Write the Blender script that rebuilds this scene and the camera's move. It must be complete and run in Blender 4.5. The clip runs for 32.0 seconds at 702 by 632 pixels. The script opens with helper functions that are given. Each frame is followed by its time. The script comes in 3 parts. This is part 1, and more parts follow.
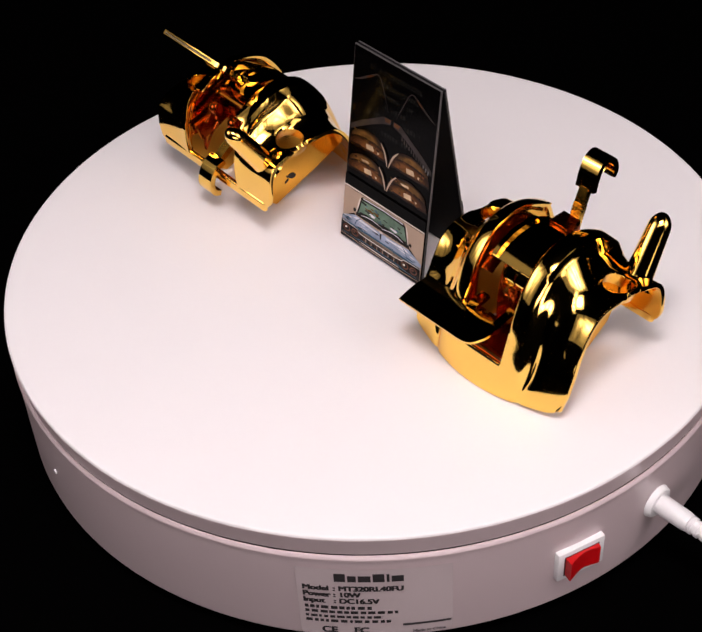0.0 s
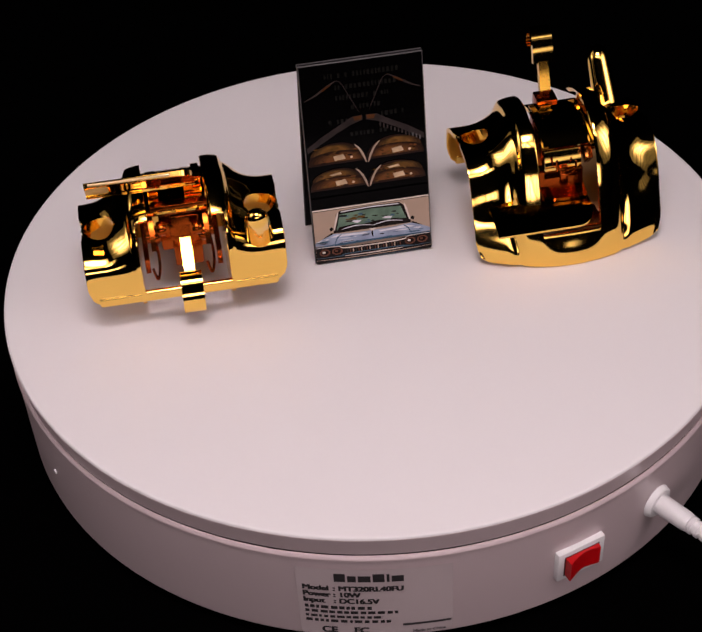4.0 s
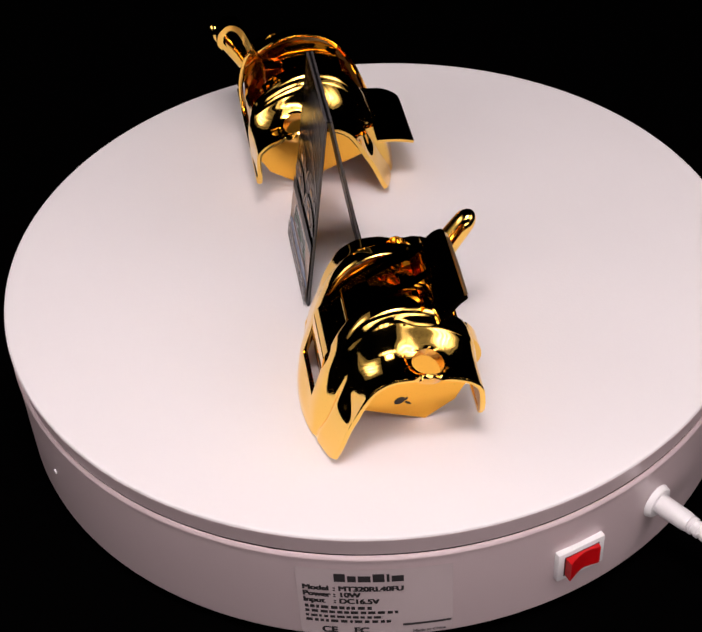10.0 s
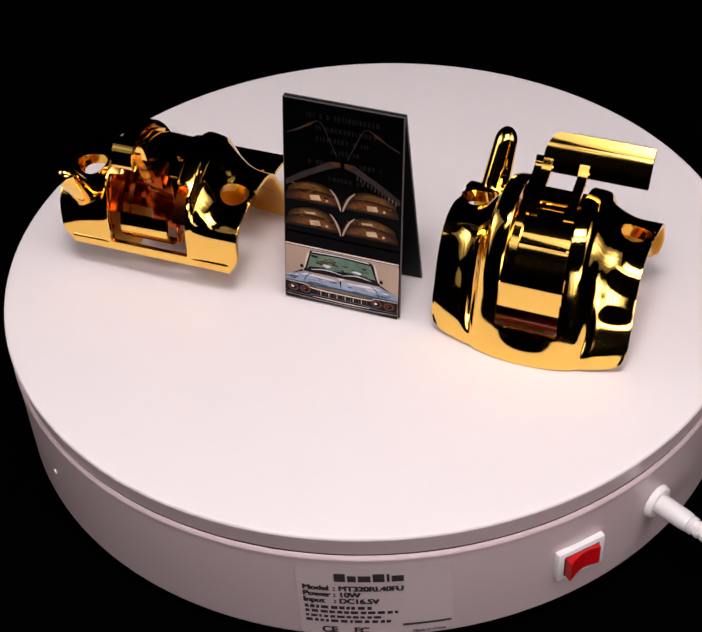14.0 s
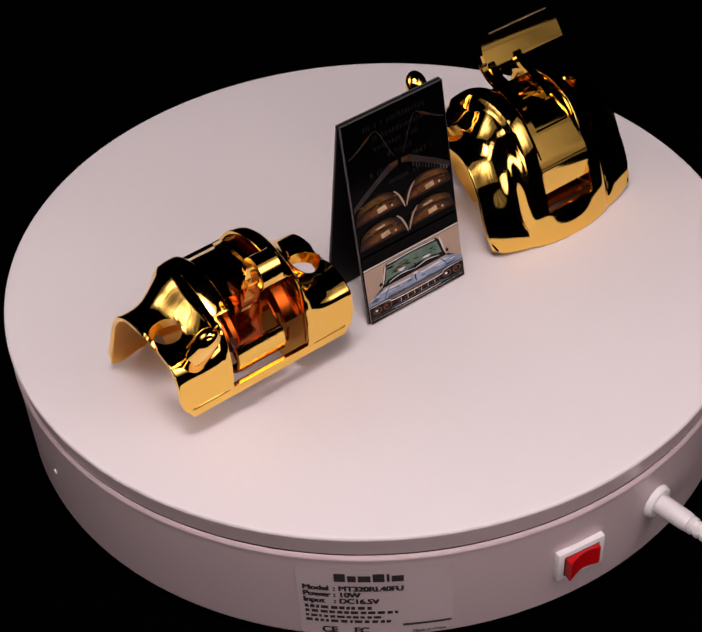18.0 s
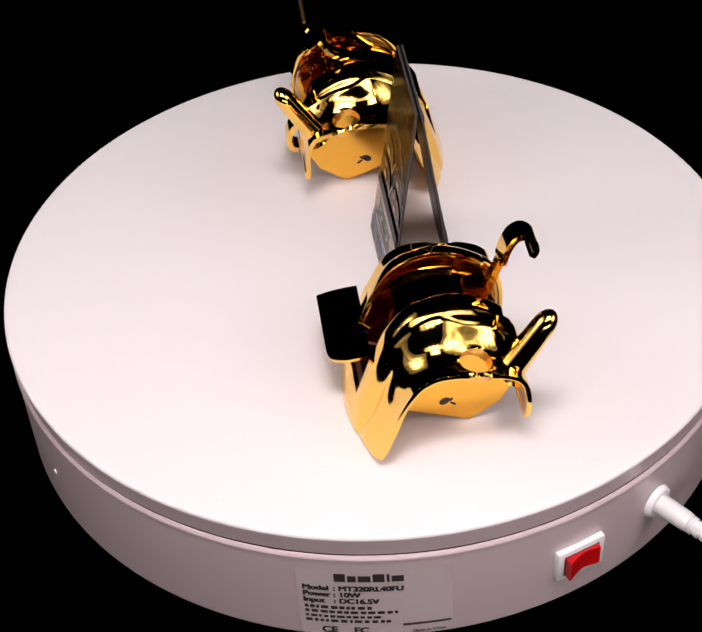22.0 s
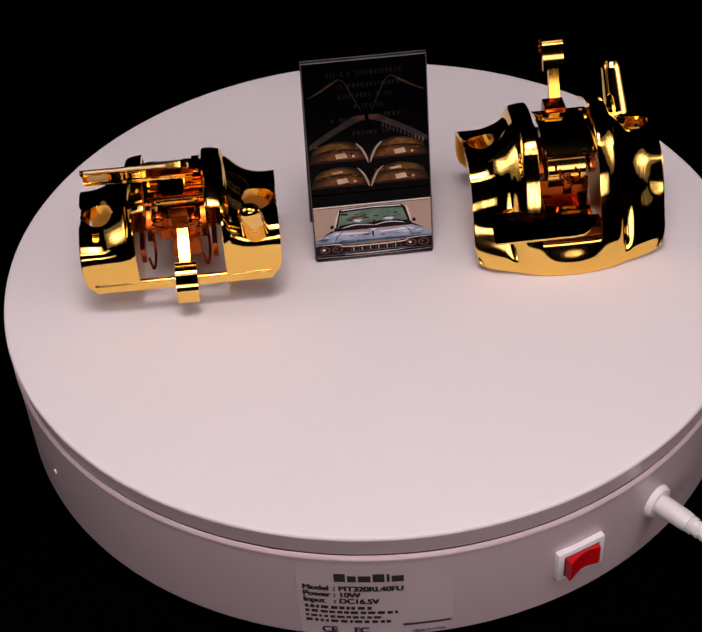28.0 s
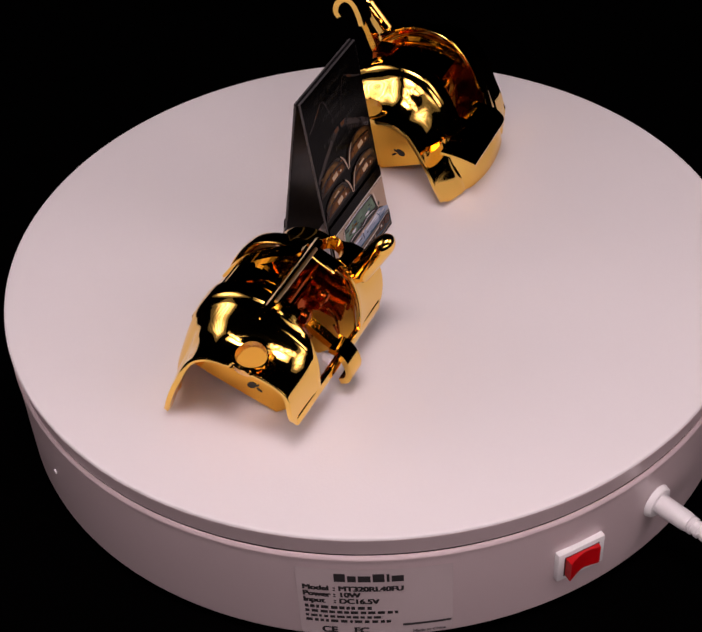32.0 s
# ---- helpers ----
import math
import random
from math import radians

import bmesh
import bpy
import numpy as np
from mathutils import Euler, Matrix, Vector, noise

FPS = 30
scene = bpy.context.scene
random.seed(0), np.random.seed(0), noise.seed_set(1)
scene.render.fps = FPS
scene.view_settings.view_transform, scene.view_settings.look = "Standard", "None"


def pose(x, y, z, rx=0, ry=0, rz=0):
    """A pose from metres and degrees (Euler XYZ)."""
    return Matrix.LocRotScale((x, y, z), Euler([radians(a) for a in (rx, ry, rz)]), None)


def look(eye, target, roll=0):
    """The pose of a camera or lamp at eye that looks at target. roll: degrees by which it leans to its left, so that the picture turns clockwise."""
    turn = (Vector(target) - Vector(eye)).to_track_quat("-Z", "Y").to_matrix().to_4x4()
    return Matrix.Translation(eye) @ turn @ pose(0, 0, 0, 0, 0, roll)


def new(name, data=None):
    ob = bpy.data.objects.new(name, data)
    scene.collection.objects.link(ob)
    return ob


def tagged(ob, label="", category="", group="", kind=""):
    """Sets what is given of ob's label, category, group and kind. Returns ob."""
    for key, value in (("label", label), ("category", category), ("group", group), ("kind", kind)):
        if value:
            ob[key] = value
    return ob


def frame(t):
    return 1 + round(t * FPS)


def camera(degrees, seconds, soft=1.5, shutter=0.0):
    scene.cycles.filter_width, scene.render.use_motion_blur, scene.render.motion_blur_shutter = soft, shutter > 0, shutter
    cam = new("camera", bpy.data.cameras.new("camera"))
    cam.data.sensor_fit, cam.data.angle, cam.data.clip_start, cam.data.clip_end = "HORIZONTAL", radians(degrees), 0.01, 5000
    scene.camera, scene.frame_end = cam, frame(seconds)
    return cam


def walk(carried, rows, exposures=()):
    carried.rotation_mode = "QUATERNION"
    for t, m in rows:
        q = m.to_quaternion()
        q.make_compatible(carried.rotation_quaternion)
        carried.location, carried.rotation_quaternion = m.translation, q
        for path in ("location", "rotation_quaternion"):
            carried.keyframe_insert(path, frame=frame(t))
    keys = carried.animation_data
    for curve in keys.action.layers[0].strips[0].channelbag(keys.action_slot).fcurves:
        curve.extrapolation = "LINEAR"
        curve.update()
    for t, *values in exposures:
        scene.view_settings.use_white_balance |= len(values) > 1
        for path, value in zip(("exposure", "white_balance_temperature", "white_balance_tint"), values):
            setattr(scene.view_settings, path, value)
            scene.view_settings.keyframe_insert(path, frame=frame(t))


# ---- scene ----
# One turntable under a fixed camera; the platter turns and carries two gold-plated castings and a tent card.
SECONDS = 32.0
cam = camera(23.712, SECONDS, soft=1.75)
EYE = pose(0, -0.56670, 0.45982, 49.064, 2.5475, -1.1242)
walk(cam, [(0, EYE), (SECONDS, EYE)],
     exposures=((0, 0.06, 6500, 12), (1.0, -0.08, 6500, 15), (2.0, -0.29, 6600, 18), (3.5, -0.50, 6650, 18), (6.0, -0.50, 6800, 25), (8.0, -0.44, 6800, 24), (9.0, -0.34, 6700, 20),
                (11, 0.20, 6550, 10), (12.0, 0.23, 6500, 10), (13.0, 0.08, 6500, 12), (14.0, -0.08, 6550, 13), (16.5, -0.42, 6800, 18), (19.0, -0.42, 6800, 20), (20.0, -0.28, 6750, 19), (21, -0.04, 6600, 14),
                (22.0, 0.14, 6500, 11), (23.0, 0.18, 6500, 10), (25, 0.05, 6500, 12), (28.0, -0.48, 6700, 21), (30.0, -0.50, 6800, 24), (32.0, -0.48, 6800, 24)))


# ---- light: a dark studio with soft lamps round the table ----
world = bpy.data.worlds.new("studio")
scene.world = world
world.use_nodes = True
world.node_tree.nodes["Background"].inputs[0].default_value = (0.010, 0.009, 0.010, 1)
world.node_tree.nodes["Background"].inputs[1].default_value = 0.02


def unseen_lamp(eye, target, width, height, power, colour, folds=0.0, domed=True):
    """An unseen soft lamp; domed: brightest in its middle; folds: strength of the streaks added to its glow."""
    lamp = bpy.data.lights.new("unseen_lamp", "AREA")
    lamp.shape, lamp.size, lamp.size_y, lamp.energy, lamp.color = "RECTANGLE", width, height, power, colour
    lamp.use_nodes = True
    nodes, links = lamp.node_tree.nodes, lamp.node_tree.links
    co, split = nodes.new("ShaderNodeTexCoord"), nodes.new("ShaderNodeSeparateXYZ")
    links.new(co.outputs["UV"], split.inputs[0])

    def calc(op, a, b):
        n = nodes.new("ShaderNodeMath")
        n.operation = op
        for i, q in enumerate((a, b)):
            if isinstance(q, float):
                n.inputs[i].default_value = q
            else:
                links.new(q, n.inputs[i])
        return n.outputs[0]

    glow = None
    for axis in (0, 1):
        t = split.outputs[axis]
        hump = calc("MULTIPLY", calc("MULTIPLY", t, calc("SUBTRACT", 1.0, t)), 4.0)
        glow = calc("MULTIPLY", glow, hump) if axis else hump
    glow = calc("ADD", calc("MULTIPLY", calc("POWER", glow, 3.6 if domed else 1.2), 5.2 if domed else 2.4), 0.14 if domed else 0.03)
    # streaks are put into the glow so that the gold reflects uneven bands
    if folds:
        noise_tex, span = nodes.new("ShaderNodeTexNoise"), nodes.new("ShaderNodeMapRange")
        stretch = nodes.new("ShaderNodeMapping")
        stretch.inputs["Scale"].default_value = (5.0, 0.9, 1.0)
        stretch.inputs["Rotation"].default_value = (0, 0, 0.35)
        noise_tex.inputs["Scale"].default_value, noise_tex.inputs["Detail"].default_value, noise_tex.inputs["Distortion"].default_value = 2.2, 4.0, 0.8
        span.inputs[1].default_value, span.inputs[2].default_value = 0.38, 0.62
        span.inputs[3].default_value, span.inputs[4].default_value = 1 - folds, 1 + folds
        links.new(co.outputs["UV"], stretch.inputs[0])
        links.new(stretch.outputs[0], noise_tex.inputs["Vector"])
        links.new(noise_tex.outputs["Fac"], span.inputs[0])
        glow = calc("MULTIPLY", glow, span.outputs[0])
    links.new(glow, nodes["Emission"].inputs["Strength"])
    ob = new("unseen_lamp", lamp)
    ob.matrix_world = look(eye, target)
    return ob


# unseen lamps set by the gold's reflections: overhead, over the camera, streaked ones at each side; the low front one
# is added fill for the base
unseen_lamp((0.0, -0.42, 0.96), (0, -0.03, 0), 0.66, 0.36, 7.0, (1.0, 0.93, 0.93))
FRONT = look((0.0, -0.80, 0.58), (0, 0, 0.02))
unseen_lamp(FRONT @ Vector((0, 0.30, 0)), FRONT @ Vector((0, 0.30, -1)), 1.10, 0.18, 2.0, (1.0, 0.93, 0.92), 0.9, False)
unseen_lamp((-0.93, -0.12, 0.60), (0, 0, 0.04), 0.95, 1.00, 3.5, (1.0, 0.92, 0.91), 0.55)
unseen_lamp((0.80, -0.50, 0.68), (0, 0, 0.04), 0.95, 0.95, 3.9, (1.0, 0.92, 0.91), 0.55)
unseen_lamp((0.10, -1.00, 0.20), (0, 0, -0.02), 1.00, 0.20, 2.1, (1.0, 0.92, 0.92), 0.6, False)


# ---- materials ----
def material(name, colour, rough=0.5, metal=0.0, coat=0.0, vary=0.06, scale=40.0, bump=0.0, bump_scale=300.0, spec=0.5):
    m = bpy.data.materials.new(name)
    m.use_nodes = True
    nodes, links = m.node_tree.nodes, m.node_tree.links
    b = nodes["Principled BSDF"]
    b.inputs["Metallic"].default_value = metal
    b.inputs["Coat Weight"].default_value = coat
    b.inputs["Specular IOR Level"].default_value = spec
    co = nodes.new("ShaderNodeTexCoord")
    big, fine = nodes.new("ShaderNodeTexNoise"), nodes.new("ShaderNodeTexNoise")
    big.inputs["Scale"].default_value, fine.inputs["Scale"].default_value = scale, scale * 9
    big.inputs["Detail"].default_value = 4
    for n in (big, fine):
        links.new(co.outputs["Object"], n.inputs["Vector"])
    mix = nodes.new("ShaderNodeMix")
    mix.data_type = "RGBA"
    lo = [max(0.0, c * (1 - vary)) for c in colour]
    hi = [min(1.0, c * (1 + vary)) for c in colour]
    mix.inputs[6].default_value, mix.inputs[7].default_value = (*lo, 1), (*hi, 1)
    links.new(big.outputs["Fac"], mix.inputs[0])
    links.new(mix.outputs[2], b.inputs["Base Color"])
    span = nodes.new("ShaderNodeMapRange")
    span.inputs[3].default_value, span.inputs[4].default_value = rough * 0.9, rough * 1.12
    links.new(fine.outputs["Fac"], span.inputs[0])
    links.new(span.outputs[0], b.inputs["Roughness"])
    if bump:
        grain, bp = nodes.new("ShaderNodeTexNoise"), nodes.new("ShaderNodeBump")
        grain.inputs["Scale"].default_value = bump_scale
        bp.inputs["Strength"].default_value, bp.inputs["Distance"].default_value = bump, 0.001
        links.new(co.outputs["Object"], grain.inputs["Vector"])
        links.new(grain.outputs["Fac"], bp.inputs["Height"])
        links.new(bp.outputs[0], b.inputs["Normal"])
    return m


GOLD = material("polished_gold", (1.0, 0.61, 0.14), 0.06, 1.0, vary=0.03, scale=30, bump=0.03, bump_scale=60)
# gold with its repeated inner reflections put into a deeper orange
GOLD_BOUNCE = material("gold_bounce", (0.92, 0.49, 0.07), 0.12, 1.0, vary=0.04, scale=60)
# matt pale gold: the highlight along the lever's edge is put into it
EDGE_GLINT = material("edge_glint", (0.75, 0.52, 0.30), 0.36, 1.0, vary=0.2, scale=200, bump=0.3, bump_scale=900)
# shaded copy of the gold: inner shade and red bounce are in its colour
GOLD_SHADED = material("gold_shaded", (0.36, 0.066, 0.008), 0.19, 1.0, vary=0.03, scale=60)
DARK = material("dark_hole", (0.02, 0.012, 0.008), 0.5, vary=0.2)
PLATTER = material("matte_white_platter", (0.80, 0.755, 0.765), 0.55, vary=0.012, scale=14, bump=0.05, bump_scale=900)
# white plastic, darkened: the dimness of the upright sides is in this colour
SHELL = material("white_abs_shaded", (0.60, 0.475, 0.49), 0.30, vary=0.006, scale=150)
GAP_SHADE = material("gap_shade", (0.02, 0.018, 0.018), 0.6)
PLUG = material("white_plug", (0.80, 0.77, 0.78), 0.35)
RED = material("red_rocker", (0.50, 0.004, 0.006), 0.35, spec=0.3)
LABEL = material("silver_label", (0.55, 0.45, 0.46), 0.30, vary=0.04, scale=30)
INK = material("black_ink", (0.03, 0.026, 0.028), 0.5)
CARD = material("black_print", (0.0009, 0.0007, 0.0008), 0.25, vary=0.3, scale=60, spec=0.01)
CARD_EDGE = material("card_edge", (0.060, 0.054, 0.056), 0.4)
CARD_BACK = material("black_card", (0.004, 0.0035, 0.0038), 0.40, spec=0.06)
GREY_PRINT = material("grey_print", (0.026, 0.019, 0.018), 0.25, vary=0.9, scale=160, spec=0.08)
DIM_PRINT = material("dim_print", (0.0052, 0.0048, 0.0040), 0.25, spec=0.08)
BRONZE_DARK = material("bronze_dark_print", (0.014, 0.005, 0.0028), 0.25, vary=0.5, scale=220, spec=0.08)
BRONZE_LIGHT = material("bronze_light_print", (0.50, 0.34, 0.21), 0.25, vary=0.7, scale=200, spec=0.08)
BRONZE_STEPS = [material("bronze_step_print", (0.011 + 0.125 * k, 0.0042 + 0.044 * k, 0.0025 + 0.011 * k), 0.25, vary=0.5, scale=190, spec=0.05) for k in (0.12, 0.28, 0.48, 0.72, 1.0)]
OLIVE_STEPS = [material("olive_step_print", (0.012 + 0.105 * k, 0.005 + 0.048 * k, 0.0025 + 0.010 * k), 0.25, vary=0.9, scale=330, spec=0.05) for k in (0.15, 0.35, 0.65, 1.0)]
CREAM = material("cream_print", (0.62, 0.52, 0.46), 0.25, vary=0.15, scale=90, spec=0.08)
BEIGE = material("beige_print", (0.38, 0.27, 0.205), 0.25, vary=0.12, scale=60, spec=0.08)
CAR_SHEEN = material("car_sheen_print", (0.60, 0.58, 0.63), 0.25, vary=0.25, scale=140, spec=0.05)
CAR_BLUE = material("car_blue_print", (0.26, 0.30, 0.40), 0.25, vary=0.6, scale=120, spec=0.05)
CAR_DEEP = material("car_deep_blue_print", (0.045, 0.090, 0.135), 0.25, vary=0.6, scale=160, spec=0.05)
OLIVE = material("olive_print", (0.095, 0.045, 0.010), 0.25, vary=0.9, scale=300, spec=0.05)
CAR_DARK = material("car_dark_print", (0.010, 0.0065, 0.006), 0.25, vary=0.5, scale=250, spec=0.08)
CAR_GLASS = material("car_glass_print", (0.105, 0.165, 0.120), 0.25, vary=0.7, scale=160, spec=0.08)
CAR_LAMP = material("car_lamp_print", (0.095, 0.036, 0.022), 0.25, vary=0.4, scale=250, spec=0.08)
for print_mat in (CARD, GREY_PRINT, DIM_PRINT, BRONZE_DARK, BRONZE_LIGHT, *BRONZE_STEPS, *OLIVE_STEPS, CREAM, BEIGE, CAR_SHEEN, CAR_BLUE, CAR_DEEP, OLIVE, CAR_DARK, CAR_GLASS, CAR_LAMP, CARD_BACK):
    gloss = print_mat.node_tree.nodes["Principled BSDF"].inputs
    gloss["Coat Weight"].default_value, gloss["Coat IOR"].default_value, gloss["Coat Roughness"].default_value = 0.16, 1.3, 0.12
CLOTH = material("black_cloth", (0.0006, 0.00055, 0.0006), 1.0, vary=0.2, scale=200, spec=0.0)


# ---- mesh helpers ----
def mesh_of(name, bm, mat, smooth=True):
    me = bpy.data.meshes.new(name)
    bmesh.ops.recalc_face_normals(bm, faces=bm.faces)
    bm.to_mesh(me)
    bm.free()
    me.materials.append(mat)
    if smooth:
        for p in me.polygons:
            p.use_smooth = True
        me.set_sharp_from_angle(angle=radians(38))
    return me


def part(name, bm, mat, parent=None, label="", smooth=True):
    ob = new(name, mesh_of(name, bm, mat, smooth))
    if parent:
        ob.parent = parent
    return tagged(ob, label)


def grid(rows, close=False):
    bm = bmesh.new()
    vs = [[bm.verts.new(p) for p in r] for r in rows]
    for a, b in zip(vs, vs[1:]):
        n = len(a)
        for i in range(n if close else n - 1):
            j = (i + 1) % n
            bm.faces.new((a[i], a[j], b[j], b[i]))
    return bm


def lathe(profile, n=128):
    """Turns (radius, z) points about z."""
    rows = []
    for r, z in profile:
        rows.append([(r * math.cos(2 * math.pi * i / n), r * math.sin(2 * math.pi * i / n), z) for i in range(n)])
    bm = grid(rows, True)
    bm.verts.ensure_lookup_table()
    m = len(profile)
    if profile[0][0] > 1e-6:
        bm.faces.new([bm.verts[i] for i in range(n)])
    if profile[-1][0] > 1e-6:
        bm.faces.new([bm.verts[(m - 1) * n + i] for i in range(n)])
    return bm


def block(lo, hi, bevel=0.0006, seg=2):
    bm = bmesh.new()
    bmesh.ops.create_cube(bm, size=1)
    for v in bm.verts:
        v.co = Vector([lo[i] + (v.co[i] + 0.5) * (hi[i] - lo[i]) for i in range(3)])
    if bevel:
        bmesh.ops.bevel(bm, geom=bm.edges[:], offset=bevel, segments=seg, affect="EDGES", profile=0.5)
    return bm


def sweep(path, shape, closed_ends=True):
    """Sweeps a closed shape of (side, up) points along a path of (point, side, up, scale)."""
    rows = [[tuple(Vector(p) + Vector(s) * a * k + Vector(u) * b * k for a, b in shape) for _ in (0,)][0] for p, s, u, k in path]
    bm = grid(rows, True)
    bm.verts.ensure_lookup_table()
    n, m = len(shape), len(path)
    if closed_ends:
        bm.faces.new([bm.verts[i] for i in range(n)])
        bm.faces.new([bm.verts[(m - 1) * n + i] for i in range(n)])
    return bm


def oval(a, b, n=16, power=2.0):
    out = []
    for i in range(n):
        t = 2 * math.pi * (i + 0.5) / n
        c, s = math.cos(t), math.sin(t)
        out.append((a * math.copysign(abs(c) ** (2 / power), c), b * math.copysign(abs(s) ** (2 / power), s)))
    return out


def spline(points, per=6):
    """Catmull-Rom curve through 2D or 3D points."""
    out, n = [], len(points)
    p = [Vector(q) for q in points]
    for i in range(n - 1):
        a, b, c, d = p[max(i - 1, 0)], p[i], p[i + 1], p[min(i + 2, n - 1)]
        for k in range(per):
            t = k / per
            out.append(0.5 * (2 * b + (c - a) * t + (2 * a - 5 * b + 4 * c - d) * t * t + (3 * b - a - 3 * c + d) * t ** 3))
    out.append(p[-1])
    return out


def wire(points, radius, n=8, per=6):
    pts = spline([Vector(p) for p in points], per)
    rows, side = [], None
    for i, p in enumerate(pts):
        t = (pts[min(i + 1, len(pts) - 1)] - pts[max(i - 1, 0)]).normalized()
        if side is None:
            side = t.orthogonal().normalized()
        side = (side - t * side.dot(t)).normalized()
        up = t.cross(side)
        rows.append([p + radius * (math.cos(2 * math.pi * k / n) * side + math.sin(2 * math.pi * k / n) * up) for k in range(n)])
    bm = grid(rows, True)
    bm.verts.ensure_lookup_table()
    bm.faces.new([bm.verts[i] for i in range(n)])
    bm.faces.new([bm.verts[len(bm.verts) - n + i] for i in range(n)])
    return bm


def smooth01(t):
    t = max(0.0, min(1.0, t))
    return t * t * (3 - 2 * t)


# ---- the dark room ----
def room():
    bm = bmesh.new()
    bmesh.ops.create_grid(bm, x_segments=2, y_segments=2, size=2.5)
    floor = part("ground", bm, CLOTH, smooth=False)
    floor.location.z = -0.066
    tagged(floor, "black cloth covering the table under the turntable", "cloth", kind="structure")
    # walls and ceiling are out of view, added so the gold reflects black
    for name, lo, hi in (("wall_north", (-2.5, 2.5, -0.066), (2.5, 2.6, 2.5)), ("wall_south", (-2.5, -2.6, -0.066), (2.5, -2.5, 2.5)),
                         ("wall_east", (2.5, -2.6, -0.066), (2.6, 2.6, 2.5)), ("wall_west", (-2.6, -2.6, -0.066), (-2.5, 2.6, 2.5)),
                         ("ceiling", (-2.6, -2.6, 2.5), (2.6, 2.6, 2.6))):
        tagged(part(name, block(lo, hi, 0), CLOTH, smooth=False), "unseen plain black surface closing the scene", "backdrop", kind="structure")


room()


# ---- turntable ----
def on_base(angle, z, out=0.0):
    """A pose on the base's side: x to the right along the side, y up, z outwards."""
    r = 0.1594 + (0.1577 - 0.1594) * (-0.0125 - z) / 0.0475 + out
    a = radians(angle)
    o = Vector((r * math.cos(a), r * math.sin(a), z))
    lean = math.atan2(0.0017, 0.0475)
    nrm = Vector((math.cos(a) * math.cos(lean), math.sin(a) * math.cos(lean), -math.sin(lean)))
    x = Vector((-math.sin(a), math.cos(a), 0))
    y = nrm.cross(x)
    return Matrix(((x.x, y.x, nrm.x, o.x), (x.y, y.y, nrm.y, o.y), (x.z, y.z, nrm.z, o.z), (0, 0, 0, 1)))


